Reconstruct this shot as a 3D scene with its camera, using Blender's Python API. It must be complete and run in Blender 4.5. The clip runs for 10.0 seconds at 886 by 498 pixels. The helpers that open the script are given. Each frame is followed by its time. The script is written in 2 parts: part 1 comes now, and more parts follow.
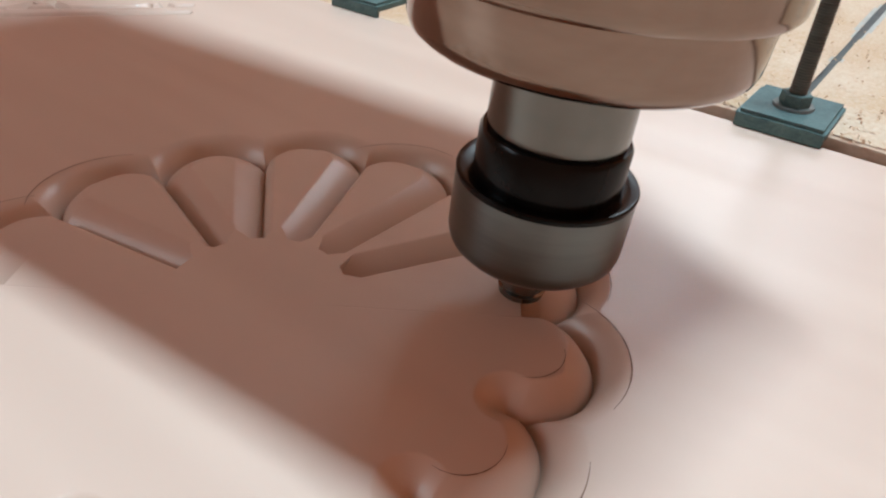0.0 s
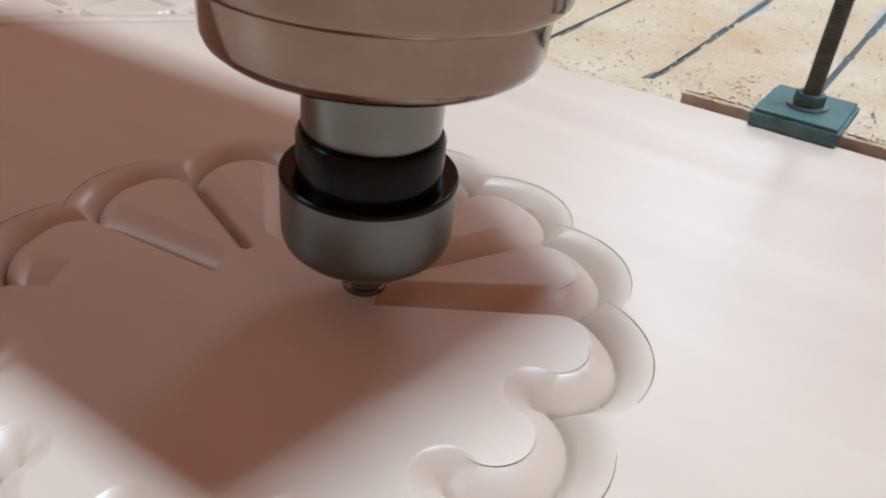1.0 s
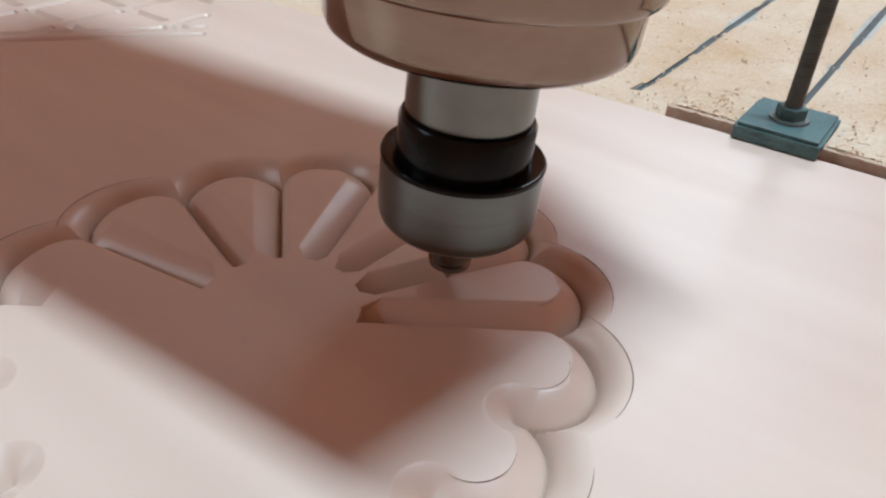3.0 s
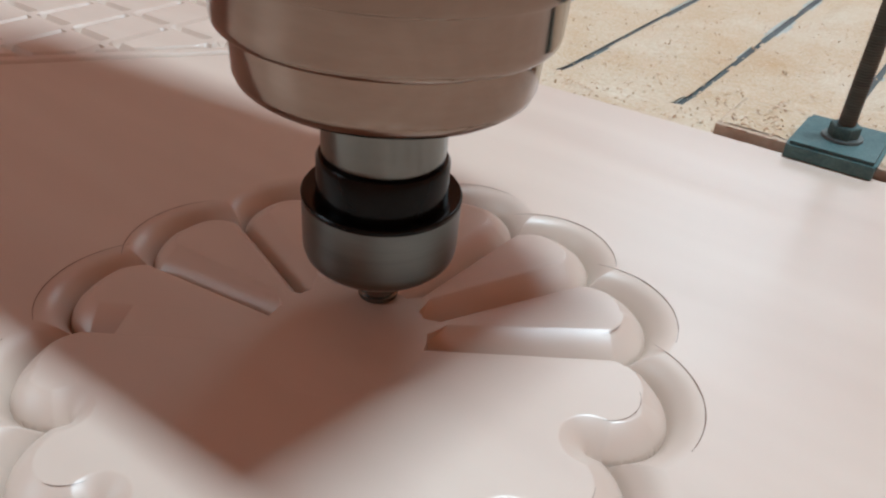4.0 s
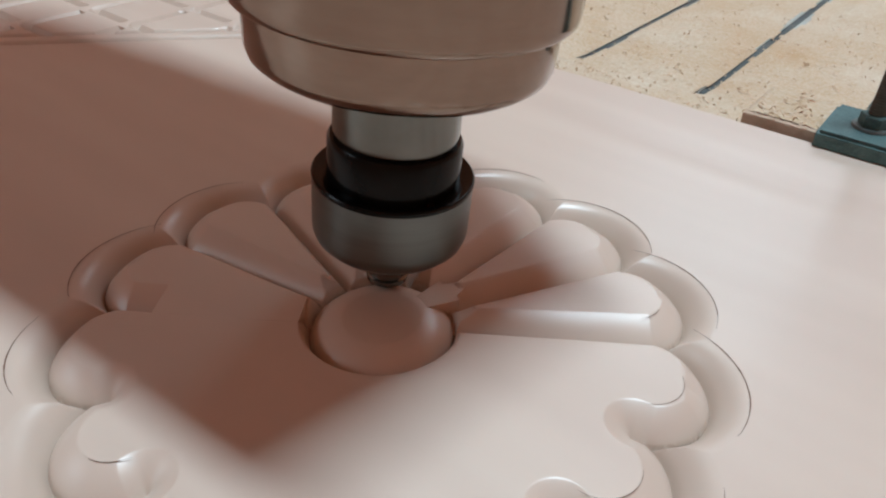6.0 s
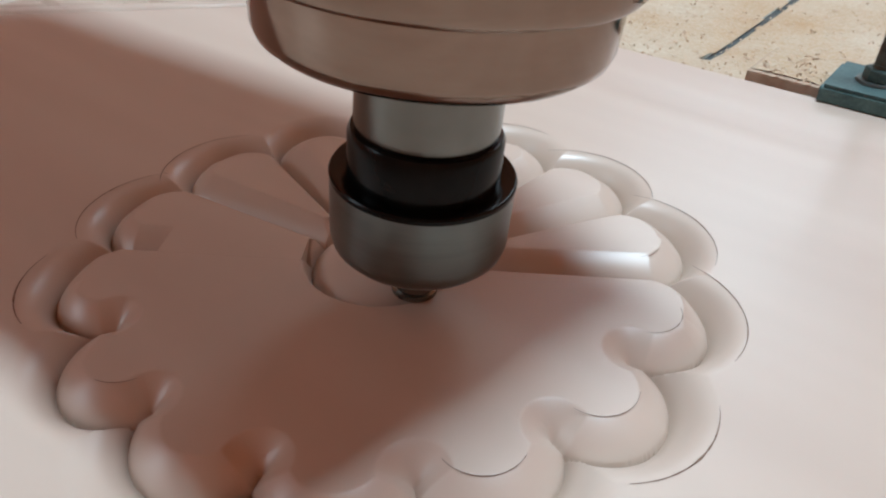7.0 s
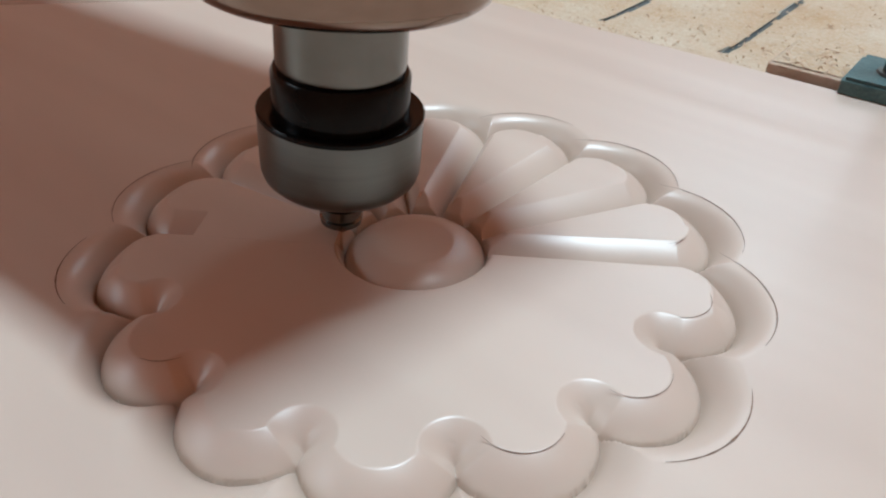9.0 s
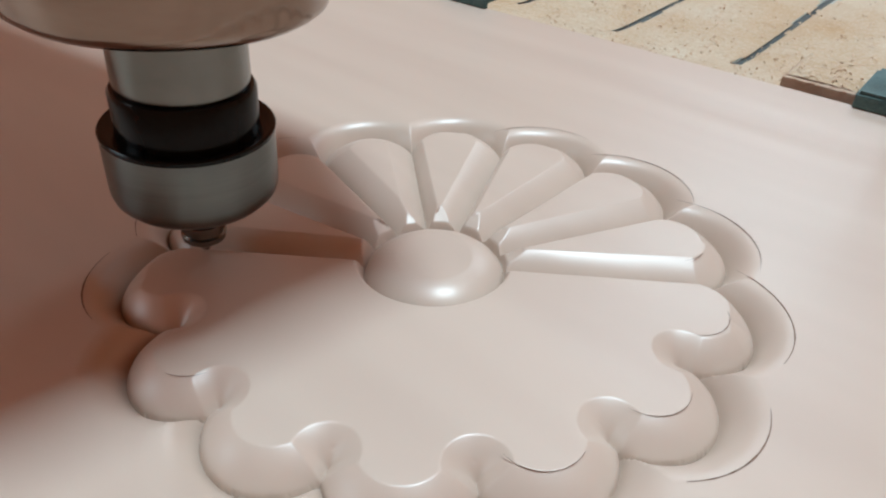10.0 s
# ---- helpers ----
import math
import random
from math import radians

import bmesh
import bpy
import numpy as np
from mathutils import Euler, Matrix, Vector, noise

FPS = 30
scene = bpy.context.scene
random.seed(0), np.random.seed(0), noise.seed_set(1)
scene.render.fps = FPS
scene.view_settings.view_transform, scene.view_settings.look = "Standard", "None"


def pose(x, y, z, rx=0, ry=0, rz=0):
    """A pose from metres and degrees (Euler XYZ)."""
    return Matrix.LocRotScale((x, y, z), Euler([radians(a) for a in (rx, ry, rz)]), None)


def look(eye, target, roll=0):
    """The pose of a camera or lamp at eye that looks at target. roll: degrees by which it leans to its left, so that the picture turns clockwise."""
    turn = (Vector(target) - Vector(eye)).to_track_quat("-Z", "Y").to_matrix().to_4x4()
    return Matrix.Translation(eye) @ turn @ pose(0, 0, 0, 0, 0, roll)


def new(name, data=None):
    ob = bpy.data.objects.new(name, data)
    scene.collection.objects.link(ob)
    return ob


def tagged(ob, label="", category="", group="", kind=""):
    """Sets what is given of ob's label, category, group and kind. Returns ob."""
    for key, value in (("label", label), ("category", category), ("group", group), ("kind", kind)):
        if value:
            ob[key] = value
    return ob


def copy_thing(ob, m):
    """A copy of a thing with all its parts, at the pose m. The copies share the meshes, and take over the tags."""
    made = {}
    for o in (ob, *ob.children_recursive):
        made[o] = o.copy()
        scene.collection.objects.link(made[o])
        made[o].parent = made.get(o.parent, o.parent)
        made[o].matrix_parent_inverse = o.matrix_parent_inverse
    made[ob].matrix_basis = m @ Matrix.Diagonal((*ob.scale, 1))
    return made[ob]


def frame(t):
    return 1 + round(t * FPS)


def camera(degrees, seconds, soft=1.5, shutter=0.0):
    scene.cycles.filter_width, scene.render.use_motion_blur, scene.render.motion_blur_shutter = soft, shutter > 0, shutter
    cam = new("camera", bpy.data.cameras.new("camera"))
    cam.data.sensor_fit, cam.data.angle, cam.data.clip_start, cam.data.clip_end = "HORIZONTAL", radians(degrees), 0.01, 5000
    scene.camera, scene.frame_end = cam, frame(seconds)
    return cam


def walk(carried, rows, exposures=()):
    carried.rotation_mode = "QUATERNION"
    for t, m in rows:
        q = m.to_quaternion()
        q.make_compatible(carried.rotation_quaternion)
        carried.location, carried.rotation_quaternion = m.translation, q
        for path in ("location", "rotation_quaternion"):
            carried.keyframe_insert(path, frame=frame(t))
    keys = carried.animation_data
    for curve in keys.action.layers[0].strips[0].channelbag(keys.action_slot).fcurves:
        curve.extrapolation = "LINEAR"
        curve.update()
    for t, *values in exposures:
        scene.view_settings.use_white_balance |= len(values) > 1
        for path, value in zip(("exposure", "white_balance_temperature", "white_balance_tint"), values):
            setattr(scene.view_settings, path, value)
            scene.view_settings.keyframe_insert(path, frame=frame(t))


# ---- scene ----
cam = camera(65.0, 10.0, soft=2.2)
PATH = [
    (0, (0.0582, -0.1595, 0.1305), (0.0511, 0.6596, -0.4432), 3.24),
    (0.5, (0.0592, -0.1660, 0.1273), (0.0464, 0.6540, -0.4449), 2.92),
    (1, (0.0531, -0.1652, 0.1347), (0.0329, 0.6526, -0.4405), 2.33),
    (1.5, (0.0542, -0.1661, 0.1328), (0.0347, 0.6563, -0.4359), 2.37),
    (2, (0.0590, -0.1644, 0.1332), (0.0485, 0.6570, -0.4371), 2.51),
    (2.5, (0.0600, -0.1682, 0.1321), (0.0419, 0.6555, -0.4346), 1.96),
    (2.7, (0.0607, -0.1675, 0.1360), (0.0453, 0.6548, -0.4327), 2.02),
    (3.8, (0.0403, -0.1644, 0.1464), (0.0041, 0.6547, -0.4260), 1.53),
    (4, (0.0411, -0.1636, 0.1484), (-0.0001, 0.6577, -0.4205), 1.09),
    (4.5, (0.0356, -0.1632, 0.1462), (-0.0058, 0.6564, -0.4252), 1.23),
    (5, (0.0375, -0.1671, 0.1462), (-0.0114, 0.6516, -0.4261), 1.29),
    (5.2, (0.0414, -0.1672, 0.1445), (-0.0070, 0.6514, -0.4279), 1.30),
    (6.3, (0.0254, -0.1646, 0.1446), (-0.0121, 0.6501, -0.4341), 1.98),
    (6.5, (0.0285, -0.1692, 0.1409), (-0.0258, 0.6482, -0.4327), 1.22),
    (7, (0.0326, -0.1772, 0.1313), (-0.0211, 0.6331, -0.4522), 1.04),
    (7.5, (0.0375, -0.1780, 0.1239), (-0.0065, 0.6305, -0.4630), 1.27),
    (8, (0.0309, -0.1779, 0.1274), (-0.0187, 0.6319, -0.4573), 1.16),
    (8.5, (0.0280, -0.1788, 0.1291), (-0.0201, 0.6305, -0.4564), 1.56),
    (9, (0.0243, -0.1825, 0.1308), (-0.0347, 0.6234, -0.4583), 1.22),
    (9.5, (0.0270, -0.1826, 0.1309), (-0.0308, 0.6239, -0.4574), 1.64),
    (10, (0.0204, -0.1826, 0.1354), (-0.0491, 0.6253, -0.4497), 1.05),
]
EXPOSURES = [(0.0, 0.17, 6390, 8), (0.5, 0.19, 5940, 4), (1.4, 0.04, 6090, 6), (2.0, 0.13, 6090, 6), (2.6, 0.11, 6090, 7),
             (4.0, -0.07, 6190, 6), (5.0, -0.21, 6210, 5), (6.5, -0.15, 6140, 5), (7.5, -0.03, 6040, 4), (8.5, -0.11, 6090, 5), (10.0, -0.16, 6250, 4)]
walk(cam, [(t, look(eye, target, roll)) for t, eye, target, roll in PATH], EXPOSURES)

# ---------------------------------------------------------------- light
SPINDLE_ROWS = [
    (0.0, 0.0804, 0.0070, -0.0060), (0.2, 0.0760, 0.0068, -0.0060), (0.5, 0.0631, 0.0027, -0.0060),
    (0.8, 0.0398, 0.0029, -0.0060), (1.0, 0.0244, 0.0045, -0.0060), (1.2, 0.0243, 0.0034, -0.0060),
    (1.4, 0.0317, 0.0036, -0.0060), (1.6, 0.0444, 0.0037, -0.0060), (1.8, 0.0599, 0.0035, -0.0060),
    (2.0, 0.0756, 0.0031, -0.0060), (2.2, 0.0800, 0.0046, -0.0060), (2.5, 0.0816, 0.0164, -0.0010),
    (2.7, 0.0747, 0.0206, -0.0010), (3.2, 0.0404, 0.0203, 0.0000), (3.8, 0.0117, 0.0218, -0.0050),
    (4.0, 0.0093, 0.0223, -0.0060), (4.2, -0.0038, 0.0187, -0.0060), (4.4, -0.0168, 0.0162, -0.0060),
    (4.5, -0.0225, 0.0122, -0.0060), (4.7, -0.0193, -0.0085, -0.0060), (5.0, -0.0062, -0.0197, -0.0060),
    (5.2, 0.0113, -0.0186, -0.0060), (5.5, 0.0224, 0.0019, -0.0060), (5.8, 0.0147, 0.0207, -0.0060),
    (6.1, -0.0088, 0.0206, -0.0060), (6.3, -0.0224, 0.0126, -0.0060), (6.5, -0.0235, -0.0012, -0.0060),
    (6.6, -0.0175, -0.0083, -0.0060), (6.8, -0.0033, -0.0172, -0.0060), (6.9, 0.0043, -0.0184, -0.0060),
    (7.0, 0.0131, -0.0166, -0.0060), (7.1, 0.0190, -0.0100, -0.0060), (7.2, 0.0217, -0.0012, -0.0060),
    (7.3, 0.0214, 0.0084, -0.0060), (7.5, 0.0161, 0.0212, -0.0080), (7.7, 0.0115, 0.0278, -0.0070),
    (7.9, 0.0132, 0.0317, -0.0050), (8.0, 0.0117, 0.0334, -0.0010), (8.2, 0.0058, 0.0281, 0.0016),
    (8.3, 0.0003, 0.0248, 0.0028), (8.5, -0.0149, 0.0131, 0.0038), (8.7, -0.0216, 0.0088, 0.0040),
    (9.0, -0.0241, 0.0065, -0.0045), (9.2, -0.0264, 0.0057, -0.0050), (9.5, -0.0434, 0.0030, -0.0050),
    (9.6, -0.0534, 0.0029, -0.0040), (9.8, -0.0686, 0.0005, -0.0030), (10.0, -0.0739, -0.0035, -0.0020),
]

world = bpy.data.worlds.new("world")
world.use_nodes = True
scene.world = world
sky = world.node_tree.nodes.new("ShaderNodeTexSky")
sky.sky_type, sky.sun_disc = "NISHITA", False
sky.sun_elevation, sky.sun_rotation = radians(40), radians(60)
world.node_tree.nodes["Background"].inputs["Strength"].default_value = 0.1
world.node_tree.links.new(sky.outputs[0], world.node_tree.nodes["Background"].inputs["Color"])


def area_lamp(name, m, sx, sy, watts, colour):
    data = bpy.data.lights.new(name, "AREA")
    data.shape, data.size, data.size_y, data.energy, data.color = "RECTANGLE", sx, sy, watts, colour
    ob = new(name, data)
    ob.matrix_world = m
    return ob


CEILING = 3.2
area_lamp("skylight", pose(0.48, 0.24, CEILING - 0.005, 0, 0, -31), 0.70, 0.24, 100, (0.865, 1.04, 1.15))
area_lamp("window_light", look((1.35, 2.99, 2.2), (1.35, 0.0, 2.2)), 1.2, 0.9, 22, (0.86, 1.0, 1.08))
# added fill with no known window, lifts the shadowed carving from the west
area_lamp("west_fill_light", look((-2.99, -0.8, 1.6), (0.0, -0.8, 1.6)), 1.2, 1.0, 16, (0.90, 1.0, 1.06))
scene.view_settings.exposure = 0.0


# ---------------------------------------------------------------- materials
def material(name, colour, rough=0.5, metal=0.0):
    mat = bpy.data.materials.new(name)
    mat.use_nodes = True
    b = mat.node_tree.nodes["Principled BSDF"]
    b.inputs["Base Color"].default_value = (*colour, 1)
    b.inputs["Roughness"].default_value = rough
    b.inputs["Metallic"].default_value = metal
    return mat


def node(mat, kind, **inputs):
    n = mat.node_tree.nodes.new(kind)
    for k, v in inputs.items():
        n.inputs[k.replace("_", " ")].default_value = v
    return n


def link(mat, a, b):
    mat.node_tree.links.new(a, b)


def coords(mat, scale, turn=0.0):
    tc = mat.node_tree.nodes.new("ShaderNodeTexCoord")
    vec = tc.outputs["Object"]
    if turn:
        rot = mat.node_tree.nodes.new("ShaderNodeMapping")
        rot.inputs["Rotation"].default_value = (0, 0, radians(turn))
        link(mat, vec, rot.inputs["Vector"])
        vec = rot.outputs["Vector"]
    mp = mat.node_tree.nodes.new("ShaderNodeMapping")
    mp.inputs["Scale"].default_value = scale
    link(mat, vec, mp.inputs["Vector"])
    return mp.outputs["Vector"]


def varied(name, dark, light, scale, rough=(0.4, 0.6), metal=0.0, bump=0.0, turn=0.0, detail=5.0, fine=None, fine_mix=0.25):
    """Colour between dark and light by stretched noise, with a finer second noise, rough and bump by the same."""
    mat = material(name, light, sum(rough) / 2, metal)
    b = mat.node_tree.nodes["Principled BSDF"]
    n1 = node(mat, "ShaderNodeTexNoise", Scale=1.0, Detail=detail, Roughness=0.6)
    link(mat, coords(mat, scale, turn), n1.inputs["Vector"])
    n2 = node(mat, "ShaderNodeTexNoise", Scale=1.0, Detail=4.0, Roughness=0.65)
    link(mat, coords(mat, fine or tuple(6 * s for s in scale), turn), n2.inputs["Vector"])
    mix = mat.node_tree.nodes.new("ShaderNodeMix")
    mix.inputs[0].default_value = fine_mix
    link(mat, n1.outputs["Fac"], mix.inputs[2])
    link(mat, n2.outputs["Fac"], mix.inputs[3])
    ramp = mat.node_tree.nodes.new("ShaderNodeValToRGB")
    ramp.color_ramp.elements[0].position, ramp.color_ramp.elements[0].color = 0.32, (*dark, 1)
    ramp.color_ramp.elements[1].position, ramp.color_ramp.elements[1].color = 0.68, (*light, 1)
    link(mat, mix.outputs[0], ramp.inputs[0])
    link(mat, ramp.outputs[0], b.inputs["Base Color"])
    mr = mat.node_tree.nodes.new("ShaderNodeMapRange")
    mr.inputs["To Min"].default_value, mr.inputs["To Max"].default_value = rough
    link(mat, n2.outputs["Fac"], mr.inputs["Value"])
    link(mat, mr.outputs[0], b.inputs["Roughness"])
    if bump:
        bp = node(mat, "ShaderNodeBump", Strength=0.5, Distance=bump)
        link(mat, n2.outputs["Fac"], bp.inputs["Height"])
        link(mat, bp.outputs[0], b.inputs["Normal"])
    return mat


EDGE = -35.0                                   # heading of the board's long edge, degrees
WOOD = varied("carved wood", (0.575, 0.462, 0.388), (0.670, 0.560, 0.478), (2.5, 24, 14), (0.35, 0.41), 0.0, 0.0, -EDGE, 2.0,
              fine=(40, 160, 160), fine_mix=0.05)
WOOD.node_tree.nodes['Principled BSDF'].inputs['Specular IOR Level'].default_value = 0.85
for _r in [q for q in WOOD.node_tree.nodes if q.type == 'VALTORGB']:
    _r.color_ramp.elements[0].position, _r.color_ramp.elements[1].position = 0.24, 0.76
# the planed top is not quite flat: long shallow waves along the grain
_n = node(WOOD, "ShaderNodeTexNoise", Scale=1.0, Detail=2.0, Roughness=0.5)
link(WOOD, coords(WOOD, (1.6, 24, 2), -EDGE), _n.inputs["Vector"])
_b = node(WOOD, "ShaderNodeBump", Strength=0.5, Distance=0.0036)
link(WOOD, _n.outputs["Fac"], _b.inputs["Height"])
link(WOOD, _b.outputs[0], WOOD.node_tree.nodes["Principled BSDF"].inputs["Normal"])
BLOCK = varied("packing wood", (0.44, 0.31, 0.22), (0.60, 0.46, 0.35), (20, 200, 200), (0.5, 0.7), 0.0, 0.0002, -EDGE)
# brown-red base stands in for the shaded carving mirrored in the steel
STEEL = varied("polished steel", (0.180, 0.120, 0.090), (0.30, 0.225, 0.180), (6, 6, 24), (0.10, 0.16), 1.0, 0.0)
COLLAR = varied("brushed steel", (0.15, 0.15, 0.135), (0.22, 0.215, 0.20), (14, 14, 20), (0.20, 0.30), 1.0, 0.0)
NUTMAT = varied("ground steel", (0.11, 0.12, 0.115), (0.19, 0.205, 0.195), (5, 5, 60), (0.26, 0.36), 1.0, 0.0)
BLACK = varied("black oxide", (0.003, 0.0034, 0.0034), (0.007, 0.0078, 0.0078), (90, 90, 90), (0.14, 0.26), 0.0, 0.0)
BLACK.node_tree.nodes["Principled BSDF"].inputs["Specular IOR Level"].default_value = 0.14
CARBIDE = varied("carbide", (0.30, 0.29, 0.28), (0.42, 0.41, 0.40), (80, 80, 600), (0.2, 0.3), 1.0, 0.0)
TEAL = varied("painted iron", (0.030, 0.080, 0.088), (0.105, 0.190, 0.190), (90, 90, 90), (0.5, 0.7), 0.0, 0.0003, fine=(700, 700, 700), fine_mix=0.45)
DUST = varied("sawdust", (0.50, 0.33, 0.18), (0.68, 0.61, 0.50), (13, 13, 13), (0.8, 0.95), 0.0, 0.0012, 0, 6.0,
              (420, 420, 420), 0.5)
SLOT = varied("grey aluminium", (0.36, 0.40, 0.38), (0.50, 0.53, 0.50), (30, 30, 30), (0.45, 0.65), 0.2, 0.0002)
# bed metal darker than the slats, visible only in the slots
GROOVE = varied("dark slot iron", (0.04, 0.06, 0.065), (0.10, 0.125, 0.125), (30, 30, 30), (0.45, 0.65), 0.2, 0.0002)
CHIP_DARK = varied("brown chips", (0.26, 0.15, 0.08), (0.46, 0.30, 0.18), (300, 300, 300), (0.7, 0.9))
CHIP_LIGHT = varied("pale chips", (0.56, 0.38, 0.24), (0.72, 0.60, 0.46), (300, 300, 300), (0.7, 0.9))
ROD = varied("grey threaded steel", (0.07, 0.09, 0.09), (0.16, 0.19, 0.18), (60, 60, 200), (0.4, 0.55), 0.25, 0.0)
# unseen room: terracotta chosen to redden the light bounced into the shadows
BOUNCE_PLASTER = varied("warm bounce plaster", (0.60, 0.245, 0.125), (0.70, 0.30, 0.155), (1.2, 1.2, 1.2), (0.8, 0.95))
CONCRETE = varied("concrete", (0.26, 0.25, 0.24), (0.36, 0.35, 0.33), (2, 2, 2), (0.7, 0.9))
BLUE = varied("machine paint", (0.46, 0.44, 0.42), (0.56, 0.54, 0.51), (10, 10, 10), (0.4, 0.5))


# ---------------------------------------------------------------- mesh helpers
def mesh_object(name, bm, mat, parent=None, smooth=True, label=""):
    me = bpy.data.meshes.new(name)
    bm.normal_update()
    bm.to_mesh(me)
    bm.free()
    me.materials.append(mat)
    for p in me.polygons:
        p.use_smooth = smooth
    ob = new(name, me)
    if parent is not None:
        ob.parent = parent
    if label:
        ob["label"] = label
    return ob


def sharpen(ob, degrees=35):
    ob.data.set_sharp_from_angle(angle=radians(degrees))
    return ob


def part(name, bm, mat, parent, label="", smooth=True):
    return sharpen(mesh_object(name, bm, mat, parent, smooth, label))


def empty(name, m):
    ob = new(name)
    ob.matrix_world = m
    return ob


def box_bm(x0, x1, y0, y1, z0, z1, bevel=0.0, segments=2):
    bm = bmesh.new()
    bmesh.ops.create_cube(bm, size=1.0)
    for v in bm.verts:
        v.co = Vector((x0 + (v.co.x + .5) * (x1 - x0), y0 + (v.co.y + .5) * (y1 - y0), z0 + (v.co.z + .5) * (z1 - z0)))
    if bevel:
        bmesh.ops.bevel(bm, geom=bm.edges[:], offset=bevel, segments=segments, affect="EDGES", profile=0.5)
    return bm


def slabs_bm(slabs):
    """Several blocks in one mesh."""
    bm = bmesh.new()
    for x0, x1, y0, y1, z0, z1 in slabs:
        made = bmesh.ops.create_cube(bm, size=1.0)["verts"]
        for v in made:
            v.co = Vector((x0 + (v.co.x + .5) * (x1 - x0), y0 + (v.co.y + .5) * (y1 - y0), z0 + (v.co.z + .5) * (z1 - z0)))
    return bm


def lathe_bm(profile, steps=96, cap_ends=True):
    """A turned part: profile of (radius, height) from bottom to top."""
    bm = bmesh.new()
    rings = []
    for r, z in profile:
        rings.append([bm.verts.new((r * math.cos(2 * math.pi * i / steps), r * math.sin(2 * math.pi * i / steps), z)) for i in range(steps)])
    for a, b in zip(rings, rings[1:]):
        for i in range(steps):
            bm.faces.new((a[i], a[(i + 1) % steps], b[(i + 1) % steps], b[i]))
    if cap_ends:
        bm.faces.new(rings[0][::-1])
        bm.faces.new(rings[-1])
    return bm


# ---------------------------------------------------------------- the carving
PETALS, STEP = 14, 2 * math.pi / 14
HX, HY = 0.0017, 0.0004                        # centre of the hub
CX, CY = 0.0025, -0.0008                          # centre of the rosette
DEEP = 0.0090
OUTER_C, OUTER_R = 0.0800, 0.0290              # scallops of the outer line
LOBE_C, LOBE_R = 0.0810, 0.0190                # ends of the petals
HUB_R = 0.0230
CUT_LINES = {0, 1, 2, 3, 4, 5, 6, 7}           # lines between petals that are cut right through to the hub
NARROW = 0.0042                                # width of the steep side of a finished line
RIM_START, HUB_START = 0.0812, 0.0250


def round_over(u):
    u = np.clip(0.03 + 0.97 * u, 0, 1)
    return 1 - np.sqrt(1 - (1 - u) ** 2)


def rosette_height(x, y):
    """Height of the carved surface, for arrays of places."""
    rh = np.hypot(x - HX, y - HY)
    ah = np.arctan2(y - HY, x - HX)
    x, y = x - CX, y - CY
    r = np.hypot(x, y)
    a = np.arctan2(y, x)
    k = np.floor(a / STEP)                     # petal between line k and line k + 1
    s = a - (k + 0.5) * STEP
    lx, ly = r * np.cos(s), r * np.sin(s)
    half = STEP / 2
    # the petals of the near half end a little blunter
    blunt = np.clip((-0.45 - np.sin((k + 0.5) * STEP)) / 0.45, 0, 1)
    lobe_c, lobe_r = LOBE_C - 0.0055 * blunt, LOBE_R + 0.0013 * blunt

    # distance to the line on either side and the width of the slope beside it: even where the line is
    # only begun at the rim, one-sided where it runs to the hub
    def to_line(side):
        line = (k + (1 if side > 0 else 0)).astype(int) % PETALS
        cut = np.isin(line, list(CUT_LINES))
        start = np.where(cut, HUB_START, RIM_START)
        ang = half - side * s
        along, off = r * np.cos(ang), r * np.sin(ang)
        wide = np.isin(line, [0, 1, 2, 3, 4] if side < 0 else [5, 6, 7])
        width = np.where(cut, np.where(wide, 0.0071 + 0.0425 * r, NARROW), 0.0088)
        return np.hypot(off, np.maximum(start - along, 0)), width
    d_cw, w_cw = to_line(-1)
    d_ccw, w_ccw = to_line(1)
    arc = lobe_r - np.hypot(lx - lobe_c, ly)
    phi = np.arctan2(ly, lx - lobe_c)
    t = np.clip(phi / (math.pi / 2), -1, 1)
    w_arc = w_ccw + (w_cw - w_ccw) * (0.5 - 0.5 * t)
    w_arc = np.maximum(w_arc, 0.0088 * np.clip(1 - abs(t), 0, 1) ** 0.6)
    u = np.minimum(d_cw / w_cw, d_ccw / w_ccw)
    u = np.where(lx > lobe_c, np.minimum(u, arc / w_arc), u)
    petal = -DEEP * (0.55 * round_over(u) + 0.45 * (1 - np.clip(u, 0, 1)))

    # cove from the outer scalloped line down to the foot of the petals
    d_out = OUTER_R - np.hypot(lx - OUTER_C, ly)
    inside = (arc > 0) | (lx < lobe_c)
    gap = np.clip(d_out / np.maximum(d_out - arc, 1e-6), 0, 1)
    cove = -DEEP * (0.10 * np.sin(gap * math.pi / 2) + 0.98 * gap ** 2.7)
    z = np.where(inside, petal, np.where(d_out > 0, cove, 0.0))

    # hub: a flat-topped cushion in a narrow ring, with a small scoop at the foot of each finished petal
    deep_hub = 0.0080
    uh = np.clip((HUB_R - rh) / 0.0105, 0, 1)
    dome = -deep_hub * (0.8 * round_over(uh) + 0.2 * (1 - uh)) - 0.0002
    wall = -deep_hub * np.clip(1 - (rh - HUB_R) / 0.0028, 0, 1) ** 1.4
    q = np.clip(1 - (rh - HUB_R) / 0.0082, 0, 1)
    kh = np.floor(ah / STEP)
    off = rh * np.sin(ah - (kh + 0.5) * STEP)
    scoop = np.where(np.isin(kh.astype(int) % PETALS, [0, 1, 2, 3, 4, 5]) & (np.abs(off) < 0.0040 * q ** 0.7), -0.0036 * q, 0.0)
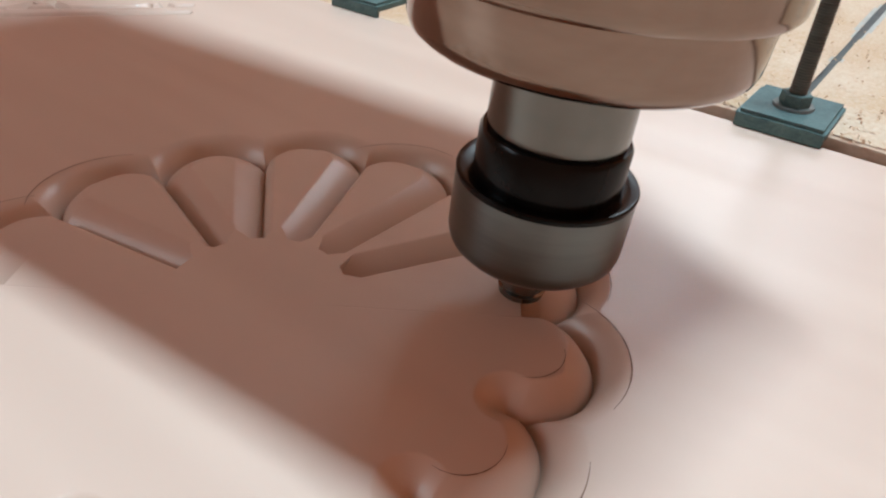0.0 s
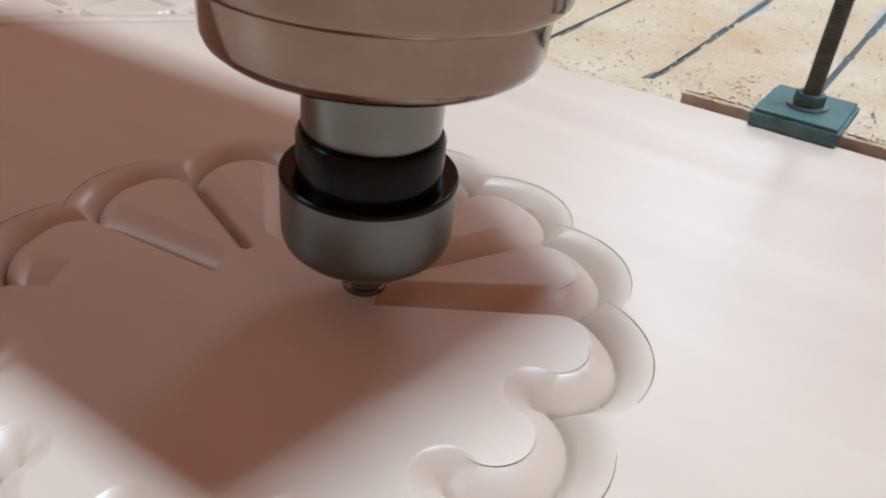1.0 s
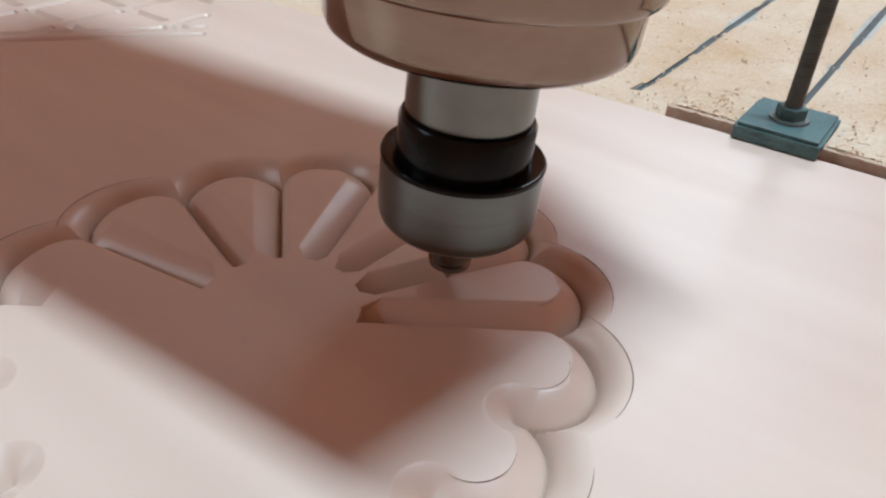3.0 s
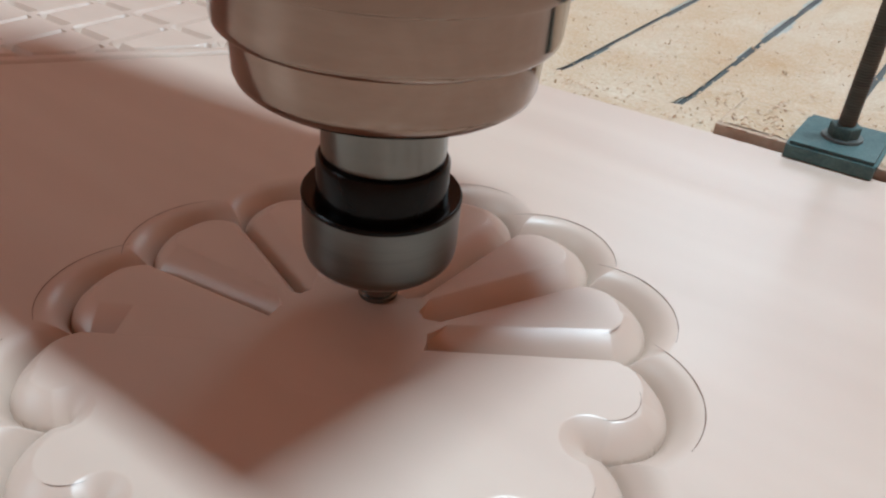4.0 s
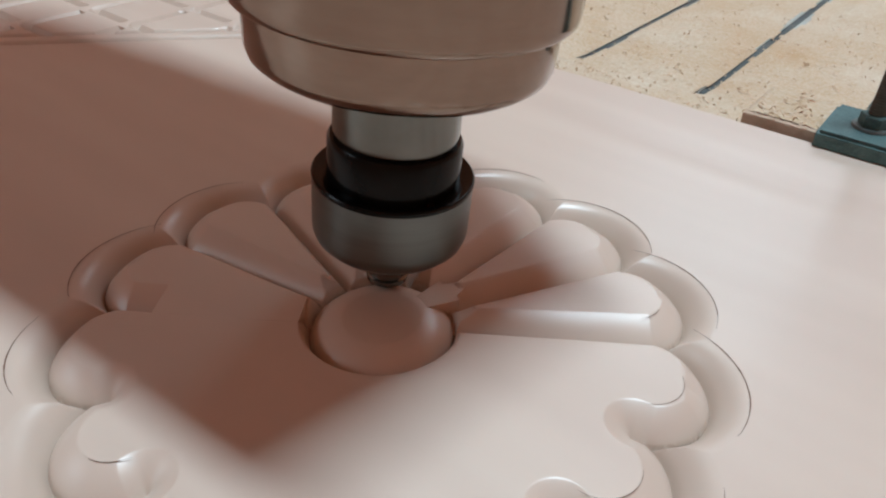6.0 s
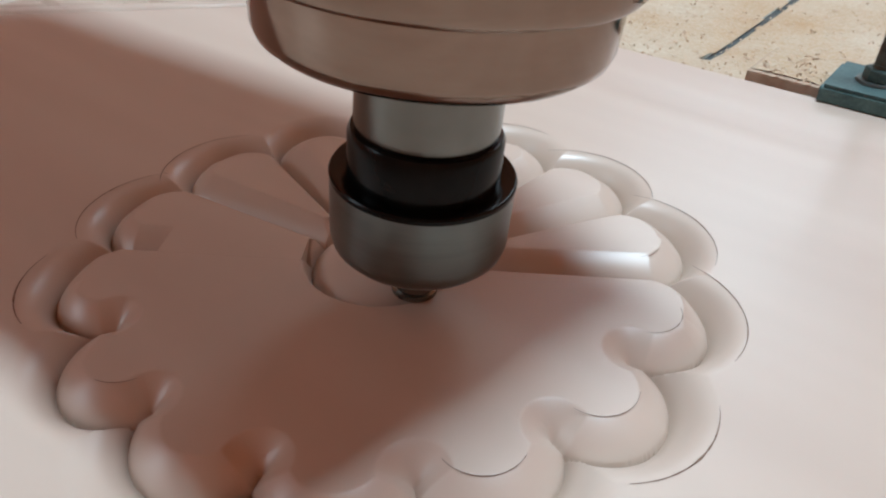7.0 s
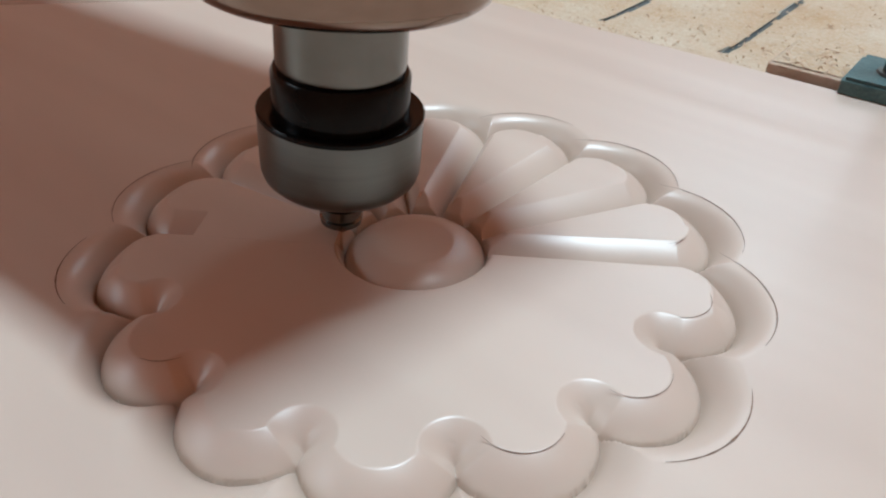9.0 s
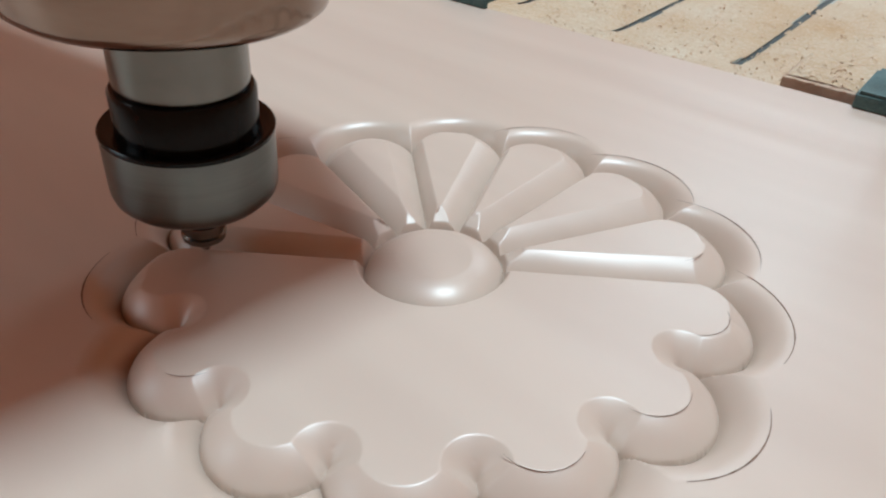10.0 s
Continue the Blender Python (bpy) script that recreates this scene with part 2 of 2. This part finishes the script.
    z = np.where(rh < HUB_R, dome, np.minimum(np.minimum(z, wall), scoop))
    return z


TURN = Matrix.Rotation(radians(EDGE), 4, "Z")
BX0, BX1, BY0, BY1 = -0.75, 0.55, -0.75, 0.225  # the board along and across its edge, from the rosette's centre
THICK = 0.030


def lattice_height(x, y):
    """A shallow field of square blocks, laid with the board's edge, beyond a double border line."""
    c, s = math.cos(radians(14)), math.sin(radians(14))
    u, v = (x + 0.25) * c + (y - 0.2205) * s, -(x + 0.25) * s + (y - 0.2205) * c
    groove = lambda d, w: -0.0050 * np.clip(1.3 - 1.3 * np.abs(d) / w, 0, 1)
    z = np.minimum(groove(v - 0.001, 0.0034), groove(v - 0.0150, 0.0030))
    c, s = math.cos(radians(EDGE)), math.sin(radians(EDGE))
    bu, bv = (x * c + y * s + 0.360) / 0.048, (-x * s + y * c - 0.060) / 0.0455
    col, row = np.floor(bu + 0.5), np.floor(bv)
    fv = bv - row
    down = np.where(fv < 0.84, groove((bu - col) * 0.048, 0.0040), 0.0)
    fu = bu - np.floor(bu)
    cross = np.where(fu < 0.80, groove((bv - np.floor(bv + 0.5)) * 0.0455, 0.0036), 0.0)
    z = np.minimum(z, np.where(v > 0.0150, np.minimum(down, cross), 0))
    return np.where((u < 0.150) & (v > -0.004) & (v < 0.16), z, 0.0)


def board():
    fine = 0.00042
    xs = np.concatenate([np.linspace(BX0, -0.46, 8), np.arange(-0.452, -0.200, 0.0014), np.arange(-0.199, -0.120, 0.004), np.arange(-0.1180, 0.1183, fine),
                         np.linspace(0.122, BX1, 26)])
    ys = np.concatenate([np.linspace(BY0, -0.124, 20), np.arange(-0.1180, 0.1183, fine), np.linspace(0.120, BY1, 56)])
    gx, gy = np.meshgrid(xs, ys)
    c, s = math.cos(radians(EDGE)), math.sin(radians(EDGE))
    wx, wy = gx * c - gy * s, gx * s + gy * c
    z = np.where(np.hypot(wx, wy) < 0.135, rosette_height(wx, wy), 0.0)
    z = z + lattice_height(wx, wy)
    ny, nx = gx.shape
    top = np.stack([wx, wy, z], -1).reshape(-1, 3)
    idx = np.arange(nx * ny).reshape(ny, nx)
    quads = np.stack([idx[:-1, :-1], idx[:-1, 1:], idx[1:, 1:], idx[1:, :-1]], -1).reshape(-1, 4)
    # sides and underside
    rim = np.concatenate([idx[0, :], idx[1:, -1], idx[-1, -2::-1], idx[-2:0:-1, 0]])
    low = top[rim].copy()
    low[:, 2] = -THICK
    n0 = len(top)
    m = len(rim)
    j = np.arange(m)
    side = np.stack([rim[j], n0 + j, n0 + (j + 1) % m, rim[(j + 1) % m]], -1)
    faces = quads.tolist() + side.tolist() + [list(range(n0, n0 + m))[::-1]]
    me = bpy.data.meshes.new("carved_board")
    me.from_pydata(np.concatenate([top, low]).tolist(), [], faces)
    me.update()
    me.materials.append(WOOD)
    me.polygons.foreach_set("use_smooth", [True] * len(me.polygons))
    me.set_sharp_from_angle(angle=radians(48))
    ob = new("carved_board", me)
    return tagged(ob, "pale pinkish wooden board carved with a petalled rosette", "wooden board")


DARK_LINE = varied("dark brown line", (0.10, 0.055, 0.035), (0.24, 0.14, 0.09), (400, 400, 400), (0.6, 0.8))


def dark_line(parent, centre, radius, line, a0, a1, width):
    """A hair-thin dark line along a cut edge: an arc about a place on a petal's axis."""
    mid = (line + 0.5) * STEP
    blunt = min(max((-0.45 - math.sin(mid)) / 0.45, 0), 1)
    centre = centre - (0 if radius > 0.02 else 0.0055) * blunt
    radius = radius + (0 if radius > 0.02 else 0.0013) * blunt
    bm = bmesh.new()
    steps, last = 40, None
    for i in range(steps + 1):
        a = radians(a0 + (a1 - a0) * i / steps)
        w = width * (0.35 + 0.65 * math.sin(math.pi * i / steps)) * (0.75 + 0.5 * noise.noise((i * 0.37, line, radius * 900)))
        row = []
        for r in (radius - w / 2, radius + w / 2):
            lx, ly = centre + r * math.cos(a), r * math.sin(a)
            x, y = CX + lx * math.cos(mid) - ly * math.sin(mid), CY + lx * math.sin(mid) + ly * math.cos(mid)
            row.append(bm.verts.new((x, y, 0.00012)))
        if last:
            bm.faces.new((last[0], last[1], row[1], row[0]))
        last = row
    return part("dark_line", bm, DARK_LINE, parent, "hair-thin dark line", False)


# ---------------------------------------------------------------- setting
def walled(name, bm, mat, label):
    return tagged(mesh_object(name, bm, mat, None, False), label, "", "", "structure")


def room():
    lo, hi = -0.93, CEILING
    walled("floor", box_bm(-3, 3, -3, 3, lo - 0.1, lo), CONCRETE, "grey concrete workshop floor")
    # ceiling with a skylight opening
    sx0, sx1, sy0, sy1 = 0.12, 0.84, -0.02, 0.50
    slabs = [(x0, x1, y0, y1, hi, hi + 0.1) for x0, x1, y0, y1 in
             ((-3, sx0, -3, 3), (sx1, 3, -3, 3), (sx0, sx1, -3, sy0), (sx0, sx1, sy1, 3))]
    walled("ceiling", slabs_bm(slabs), BOUNCE_PLASTER, "unseen terracotta ceiling that reddens bounced light, with a skylight opening")
    slabs = [(x0, x1, 3, 3.1, z0, z1) for x0, x1, z0, z1 in
             ((-3, 0.73, lo, hi), (1.97, 3, lo, hi), (0.73, 1.97, lo, 1.73), (0.73, 1.97, 2.67, hi))]
    walled("wall_north", slabs_bm(slabs), BOUNCE_PLASTER, "unseen terracotta wall that reddens bounced light, with a window opening")
    walled("wall_south", box_bm(-3, 3, -3.1, -3, lo, hi), BOUNCE_PLASTER, "plain unseen terracotta wall that reddens bounced light")
    # opening added for the west fill lamp
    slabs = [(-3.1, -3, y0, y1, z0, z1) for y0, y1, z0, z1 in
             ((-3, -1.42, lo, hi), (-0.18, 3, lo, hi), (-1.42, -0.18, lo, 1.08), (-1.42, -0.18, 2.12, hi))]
    walled("wall_west", slabs_bm(slabs), BOUNCE_PLASTER, "unseen terracotta wall with an opening for the added fill lamp")
    walled("wall_east", box_bm(3, 3.1, -3, 3, lo, hi), BOUNCE_PLASTER, "plain unseen terracotta wall that reddens bounced light")


TABLE_Z = -THICK - 0.001
SHIFT = Matrix.Translation((0, BY1 - 0.212, 0))   # what lies along the edge is laid out from it


SLOTS = [-0.380, -0.289, -0.198, -0.107, -0.016, 0.075, 0.166, 0.257, 0.348, 0.439]   # across the bed, along the board's edge


def machine_table():
    thing = empty("machine_table", Matrix.Translation((0, 0, TABLE_Z)) @ TURN)
    tagged(thing, "slotted grey metal machine bed littered with sawdust", "machine bed")
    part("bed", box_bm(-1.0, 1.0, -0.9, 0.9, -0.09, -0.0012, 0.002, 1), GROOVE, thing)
    edges = [-1.0] + SLOTS + [1.0]
    for a, b in zip(edges, edges[1:]):
        part("slat", box_bm(a + 0.0028, b - 0.0028, -0.9, 0.9, -0.0010, -0.0002, 0.0003, 1), SLOT, thing)
    for x in (-0.6, 0.6):
        for y in (-0.6, 0.6):
            part("leg", box_bm(x - 0.05, x + 0.05, y - 0.05, y + 0.05, -0.93 - TABLE_Z, -0.0905, 0.004), BLUE, thing)
    return thing


def dust_height(x, y):
    """Top of the sawdust in the bed's own plan: banked against board and block, thin farther out."""
    n = lambda sx, sy, o: np.array([noise.noise((a * sx, b * sy, o)) for a, b in zip(x.ravel(), y.ravel())]).reshape(x.shape)
    bank = np.clip(1 - (y - 0.212) / 0.10, 0, 1) ** 1.5
    left = np.clip((0.045 - x) / 0.02, 0, 1)
    behind = np.clip((y - 0.235) / 0.01, 0, 1) * np.clip((x - 0.03) / 0.01, 0, 1)
    z = -0.0285 + 0.0040 * n(9, 9, 0.0) + 0.0016 * n(40, 40, 3.0) + 0.0010 * n(160, 160, 7.0)
    z = z + bank * left * 0.0215 + bank * behind * (1 - left) * 0.0300
    on_block = (x > 0.0345) & (x < 0.303) & (y > 0.2215 + 0.0022 * n(55, 20, 2.0)) & (y < 0.262)
    return np.where(on_block, 0.0032 + 0.0005 * n(60, 60, 4.0) + 0.0004 * n(240, 240, 6.0), np.maximum(z, -0.0300))


def sawdust():
    xs, ys = np.concatenate([np.arange(-0.60, -0.2, 0.01), np.arange(-0.2, 0.36, 0.0022), np.arange(0.36, 0.62, 0.01)]), np.concatenate([np.arange(0.2135, 0.46, 0.0022), np.arange(0.46, 0.9, 0.008)])
    gx, gy = np.meshgrid(xs, ys)
    z = dust_height(gx, gy)
    side = np.min([np.abs(gx - q) for q in SLOTS], axis=0)
    fall = np.clip((0.016 - side) / 0.012, 0, 1) * np.clip((gy - 0.30) / 0.03, 0, 1)   # it thins out towards the slots
    fall = np.maximum(fall, np.clip((gy - 0.40) / 0.03, 0, 1) * np.clip((0.030 - side) / 0.012, 0, 1))
    z = z + (-0.0309 - z) * fall
    ny, nx = gx.shape
    idx = np.arange(nx * ny).reshape(ny, nx)
    quads = np.stack([idx[:-1, :-1], idx[:-1, 1:], idx[1:, 1:], idx[1:, :-1]], -1).reshape(-1, 4)
    cx, cy = gx.ravel()[quads].mean(1), gy.ravel()[quads].mean(1)
    gap = np.min([np.abs(cx - q) for q in SLOTS], axis=0)
    rag = np.array([noise.noise((a * 60, b * 25, 1.7)) for a, b in zip(cx, cy)])
    rag2 = np.array([noise.noise((a * 8, b * 14, 5.1)) for a, b in zip(cx, cy)])
    keep = ~((gap < 0.0024 + 0.0014 * rag) & (cy > 0.318 + 0.045 * rag2)) & ~((cy > 0.46 + 0.06 * rag) & (gap < 0.004 + 0.007 * rag2))
    in_block = (cx > 0.0365) & (cx < 0.302) & (cy < 0.2585) & (z.ravel()[quads].min(1) < 0.001)
    used = quads[keep & ~in_block]
    me = bpy.data.meshes.new("sawdust")
    me.from_pydata(np.stack([gx, gy, z], -1).reshape(-1, 3).tolist(), [], used.tolist())
    me.update()
    me.materials.append(DUST)
    me.polygons.foreach_set("use_smooth", [True] * len(me.polygons))
    ob = new("sawdust", me)
    ob.matrix_world = TURN @ SHIFT
    return tagged(ob, "yellowish sawdust banked over the machine bed", "sawdust", "", "stuff")


def chips(name, count, mat, seed, size, label):
    """Loose curled flakes on the sawdust."""
    rnd = random.Random(seed)
    xs = np.array([rnd.uniform(-0.16, 0.36) for _ in range(count)])
    ys = np.array([0.216 + 0.34 * rnd.random() ** 1.9 for _ in range(count)])
    zs = dust_height(xs.reshape(1, -1), ys.reshape(1, -1)).ravel()
    verts, faces = [], []
    for x, y, z in zip(xs, ys, zs):
        if 0.03 < x < 0.305 and y < 0.262:
            z = 0.0045
        a, l, w = rnd.uniform(0, math.pi), size * rnd.uniform(0.5, 1.6), size * rnd.uniform(0.2, 0.45)
        ca, sa, tilt, curl = math.cos(a), math.sin(a), rnd.uniform(-0.3, 0.3), rnd.uniform(0.1, 0.5) * l
        b = len(verts)
        for i in range(4):
            p = (i / 3 - 0.5) * l
            h = curl * (1 - (2 * i / 3 - 1) ** 2) + tilt * p + 0.0006
            for q in (-w / 2, w / 2):
                verts.append((x + p * ca - q * sa, y + p * sa + q * ca, z + h + q * tilt))
        for i in range(3):
            faces.append((b + 2 * i, b + 2 * i + 1, b + 2 * i + 3, b + 2 * i + 2))
    me = bpy.data.meshes.new(name)
    me.from_pydata(verts, [], faces)
    me.update()
    me.materials.append(mat)
    ob = new(name, me)
    ob.matrix_world = TURN @ SHIFT
    return tagged(ob, label, "wood chips", "", "stuff")


def packing_block():
    thing = part("packing_block", box_bm(0.034, 0.305, 0.2195, 0.2585, -0.0305, 0.0026, 0.0012), BLOCK, None)
    thing.matrix_world = TURN @ SHIFT
    return tagged(thing, "rough brown wooden packing strip dusted with sawdust", "wood block")


def clamp(m):
    thing = empty("hold_down_clamp", m)
    tagged(thing, "dusty teal-painted iron hold-down clamp on a threaded rod", "clamp", "clamps along the board")
    bm = slabs_bm([(-0.0195, 0.0195, -0.0205, 0.0215, 0.0001, 0.0056)])
    bmesh.ops.bevel(bm, geom=bm.edges[:], offset=0.0016, segments=2, affect="EDGES")
    part("plate", bm, TEAL, thing)
    part("toe", box_bm(-0.0192, 0.0192, -0.0203, -0.0172, -0.0026, 0.0040, 0.0007), TEAL, thing)
    part("washer", lathe_bm([(0.0045, 0.0054), (0.0088, 0.0054), (0.0092, 0.0059), (0.0088, 0.0068), (0.0045, 0.0068)], 40), ROD, thing)
    part("nut", lathe_bm([(0.0064, 0.0067), (0.0069, 0.0072), (0.0069, 0.0118), (0.0064, 0.0124)], 6), TEAL, thing)
    # threaded rod: rings of thread along the shank
    prof, z = [(0.0036, 0.005)], 0.0125
    while z < 0.115:
        prof += [(0.0034, z), (0.0040, z + 0.0006), (0.0034, z + 0.0012)]
        z += 0.00125
    part("threaded_rod", lathe_bm(prof, 20), ROD, thing)
    return thing


room()
BOARD = board()
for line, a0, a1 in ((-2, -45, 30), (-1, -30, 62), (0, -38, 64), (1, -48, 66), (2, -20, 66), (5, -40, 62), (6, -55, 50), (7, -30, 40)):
    dark_line(BOARD, OUTER_C, OUTER_R + 0.0002, line, a0, a1, 0.00055)
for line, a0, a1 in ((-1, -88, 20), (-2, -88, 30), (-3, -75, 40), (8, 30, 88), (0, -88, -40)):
    dark_line(BOARD, LOBE_C, LOBE_R - 0.0086, line, a0, a1, 0.00035)
machine_table()
sawdust()
packing_block()
chips("wood_chips", 620, CHIP_DARK, 3, 0.0024, "scattered dark brown wood chips on the sawdust")
chips("wood_shavings", 1700, CHIP_LIGHT, 8, 0.0027, "scattered pale curled wood shavings on the sawdust")
CLAMP = clamp(TURN @ pose(0.0900, 0.2420, 0.0026))
copy_thing(CLAMP, TURN @ pose(-0.168, 0.2430, 0.0026))


# ---------------------------------------------------------------- spindle
SPINDLE_SCALE = 0.975


def turned_bm(profile, steps=96, cap_ends=True):
    return lathe_bm([(r * SPINDLE_SCALE, z * SPINDLE_SCALE) for r, z in profile], steps, cap_ends)


def spindle():
    thing = empty("spindle", Matrix.Identity(4))
    tagged(thing, "polished steel milling spindle with black collet nut and small cutter", "spindle")
    part("cutter", turned_bm([(0.0003, 0.0), (0.0026, 0.0036), (0.0032, 0.0048), (0.0028, 0.0056), (0.0032, 0.0064), (0.0032, 0.024)], 48), CARBIDE, thing)
    part("collet", turned_bm([(0.0031, 0.0062), (0.0060, 0.0062), (0.0070, 0.0070), (0.0073, 0.0090), (0.0066, 0.0096), (0.0066, 0.0110),
                             (0.0075, 0.0116), (0.0076, 0.0138), (0.0069, 0.0144), (0.0069, 0.0158), (0.0078, 0.0164), (0.0080, 0.0250)], 64), COLLAR, thing)
    nut = part("collet_nut", turned_bm([(0.0079, 0.0228), (0.0130, 0.0224), (0.0190, 0.0232), (0.0226, 0.0247), (0.0247, 0.0270), (0.0253, 0.0292), (0.0254, 0.0312),
                                       (0.0254, 0.0474), (0.0230, 0.0476)], 96), NUTMAT, thing)
    part("rim", turned_bm([(0.0255, 0.0472), (0.0256, 0.0484), (0.0252, 0.0489), (0.0246, 0.0490), (0.0226, 0.0484), (0.0200, 0.0482)], 96, False), BLACK, nut)
    part("shaft", turned_bm([(0.0208, 0.040), (0.0208, 0.0600), (0.0200, 0.0614), (0.0186, 0.0616)], 96), BLACK, thing)
    part("nose", turned_bm([(0.0184, 0.0610), (0.0190, 0.0618), (0.0193, 0.0640), (0.0191, 0.0800), (0.0197, 0.0862)], 96), COLLAR, thing)
    part("nose_cap", turned_bm([(0.0198, 0.0850), (0.0360, 0.0850), (0.0402, 0.0856), (0.0421, 0.0872), (0.0429, 0.0895), (0.0433, 0.1010), (0.0433, 0.1016)], 128), STEEL, thing)
    part("housing", turned_bm([(0.0439, 0.1016), (0.0462, 0.1020), (0.0470, 0.1030), (0.0473, 0.1050), (0.0475, 0.1160), (0.0480, 0.1170), (0.0498, 0.1176), (0.0503, 0.1190),
                              (0.0506, 0.1600)], 128), STEEL, thing)
    # unseen bracket of the vertical slide, turned with the machine, outlined from its shadow
    bm = bmesh.new()
    c0, u, v = Vector((-0.001, -0.0725)), Vector((math.cos(radians(45)), math.sin(radians(45)))), Vector((math.cos(radians(149)), math.sin(radians(149))))
    plan = [c0, c0 + 0.115 * u, c0 + 0.170 * u + 0.085 * v, c0 + 0.182 * u + 0.17 * v, c0 + 0.190 * u + 0.40 * v, c0 + 0.40 * v]
    rise = (0.0, 0.0, 0.08, 0.20, 0.28, 0.0)     # the underside slopes up towards the gantry to soften the shadow's far edge
    for z in (0.158, 0.178):
        bm.faces.new([bm.verts.new((p.x, p.y, z + h)) for p, h in zip(plan, rise)])
    bm.verts.ensure_lookup_table()
    n = len(plan)
    for i in range(n):
        bm.faces.new((bm.verts[i], bm.verts[(i + 1) % n], bm.verts[n + (i + 1) % n], bm.verts[n + i]))
    bmesh.ops.recalc_face_normals(bm, faces=bm.faces)
    part("bracket", bm, BLUE, thing)
    return thing


spindle_thing = spindle()


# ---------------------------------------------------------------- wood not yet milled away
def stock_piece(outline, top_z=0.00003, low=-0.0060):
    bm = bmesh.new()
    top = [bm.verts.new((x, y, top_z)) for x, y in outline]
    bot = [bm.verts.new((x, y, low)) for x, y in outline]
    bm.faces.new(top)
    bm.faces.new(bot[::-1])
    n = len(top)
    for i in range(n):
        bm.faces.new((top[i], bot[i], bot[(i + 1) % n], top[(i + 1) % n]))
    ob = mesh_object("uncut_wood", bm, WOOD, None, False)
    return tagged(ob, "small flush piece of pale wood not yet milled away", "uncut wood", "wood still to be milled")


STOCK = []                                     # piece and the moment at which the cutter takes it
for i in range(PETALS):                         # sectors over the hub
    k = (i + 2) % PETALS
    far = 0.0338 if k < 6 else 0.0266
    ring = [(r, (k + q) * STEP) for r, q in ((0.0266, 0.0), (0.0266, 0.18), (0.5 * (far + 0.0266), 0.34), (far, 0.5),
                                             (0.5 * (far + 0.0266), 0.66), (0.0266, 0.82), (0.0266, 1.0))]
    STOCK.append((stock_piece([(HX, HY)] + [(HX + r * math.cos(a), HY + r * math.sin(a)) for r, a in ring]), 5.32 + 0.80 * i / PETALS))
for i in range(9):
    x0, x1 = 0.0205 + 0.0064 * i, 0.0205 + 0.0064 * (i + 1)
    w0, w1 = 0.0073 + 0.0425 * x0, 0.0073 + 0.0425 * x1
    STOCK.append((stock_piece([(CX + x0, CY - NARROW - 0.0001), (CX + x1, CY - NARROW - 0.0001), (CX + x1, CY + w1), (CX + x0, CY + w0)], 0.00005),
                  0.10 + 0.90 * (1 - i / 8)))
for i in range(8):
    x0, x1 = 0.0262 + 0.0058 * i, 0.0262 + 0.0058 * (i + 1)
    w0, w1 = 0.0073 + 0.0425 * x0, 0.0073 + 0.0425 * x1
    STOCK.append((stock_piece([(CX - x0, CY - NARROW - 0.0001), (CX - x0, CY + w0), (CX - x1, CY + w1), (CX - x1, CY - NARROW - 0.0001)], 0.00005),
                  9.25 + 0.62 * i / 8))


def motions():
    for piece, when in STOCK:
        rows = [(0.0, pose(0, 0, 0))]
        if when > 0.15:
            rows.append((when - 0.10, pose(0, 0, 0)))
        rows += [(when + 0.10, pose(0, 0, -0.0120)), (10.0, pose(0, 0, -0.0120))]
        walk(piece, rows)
    walk(spindle_thing, [(t, pose(x, y, z, 0, 4.1, 0)) for t, x, y, z in SPINDLE_ROWS])


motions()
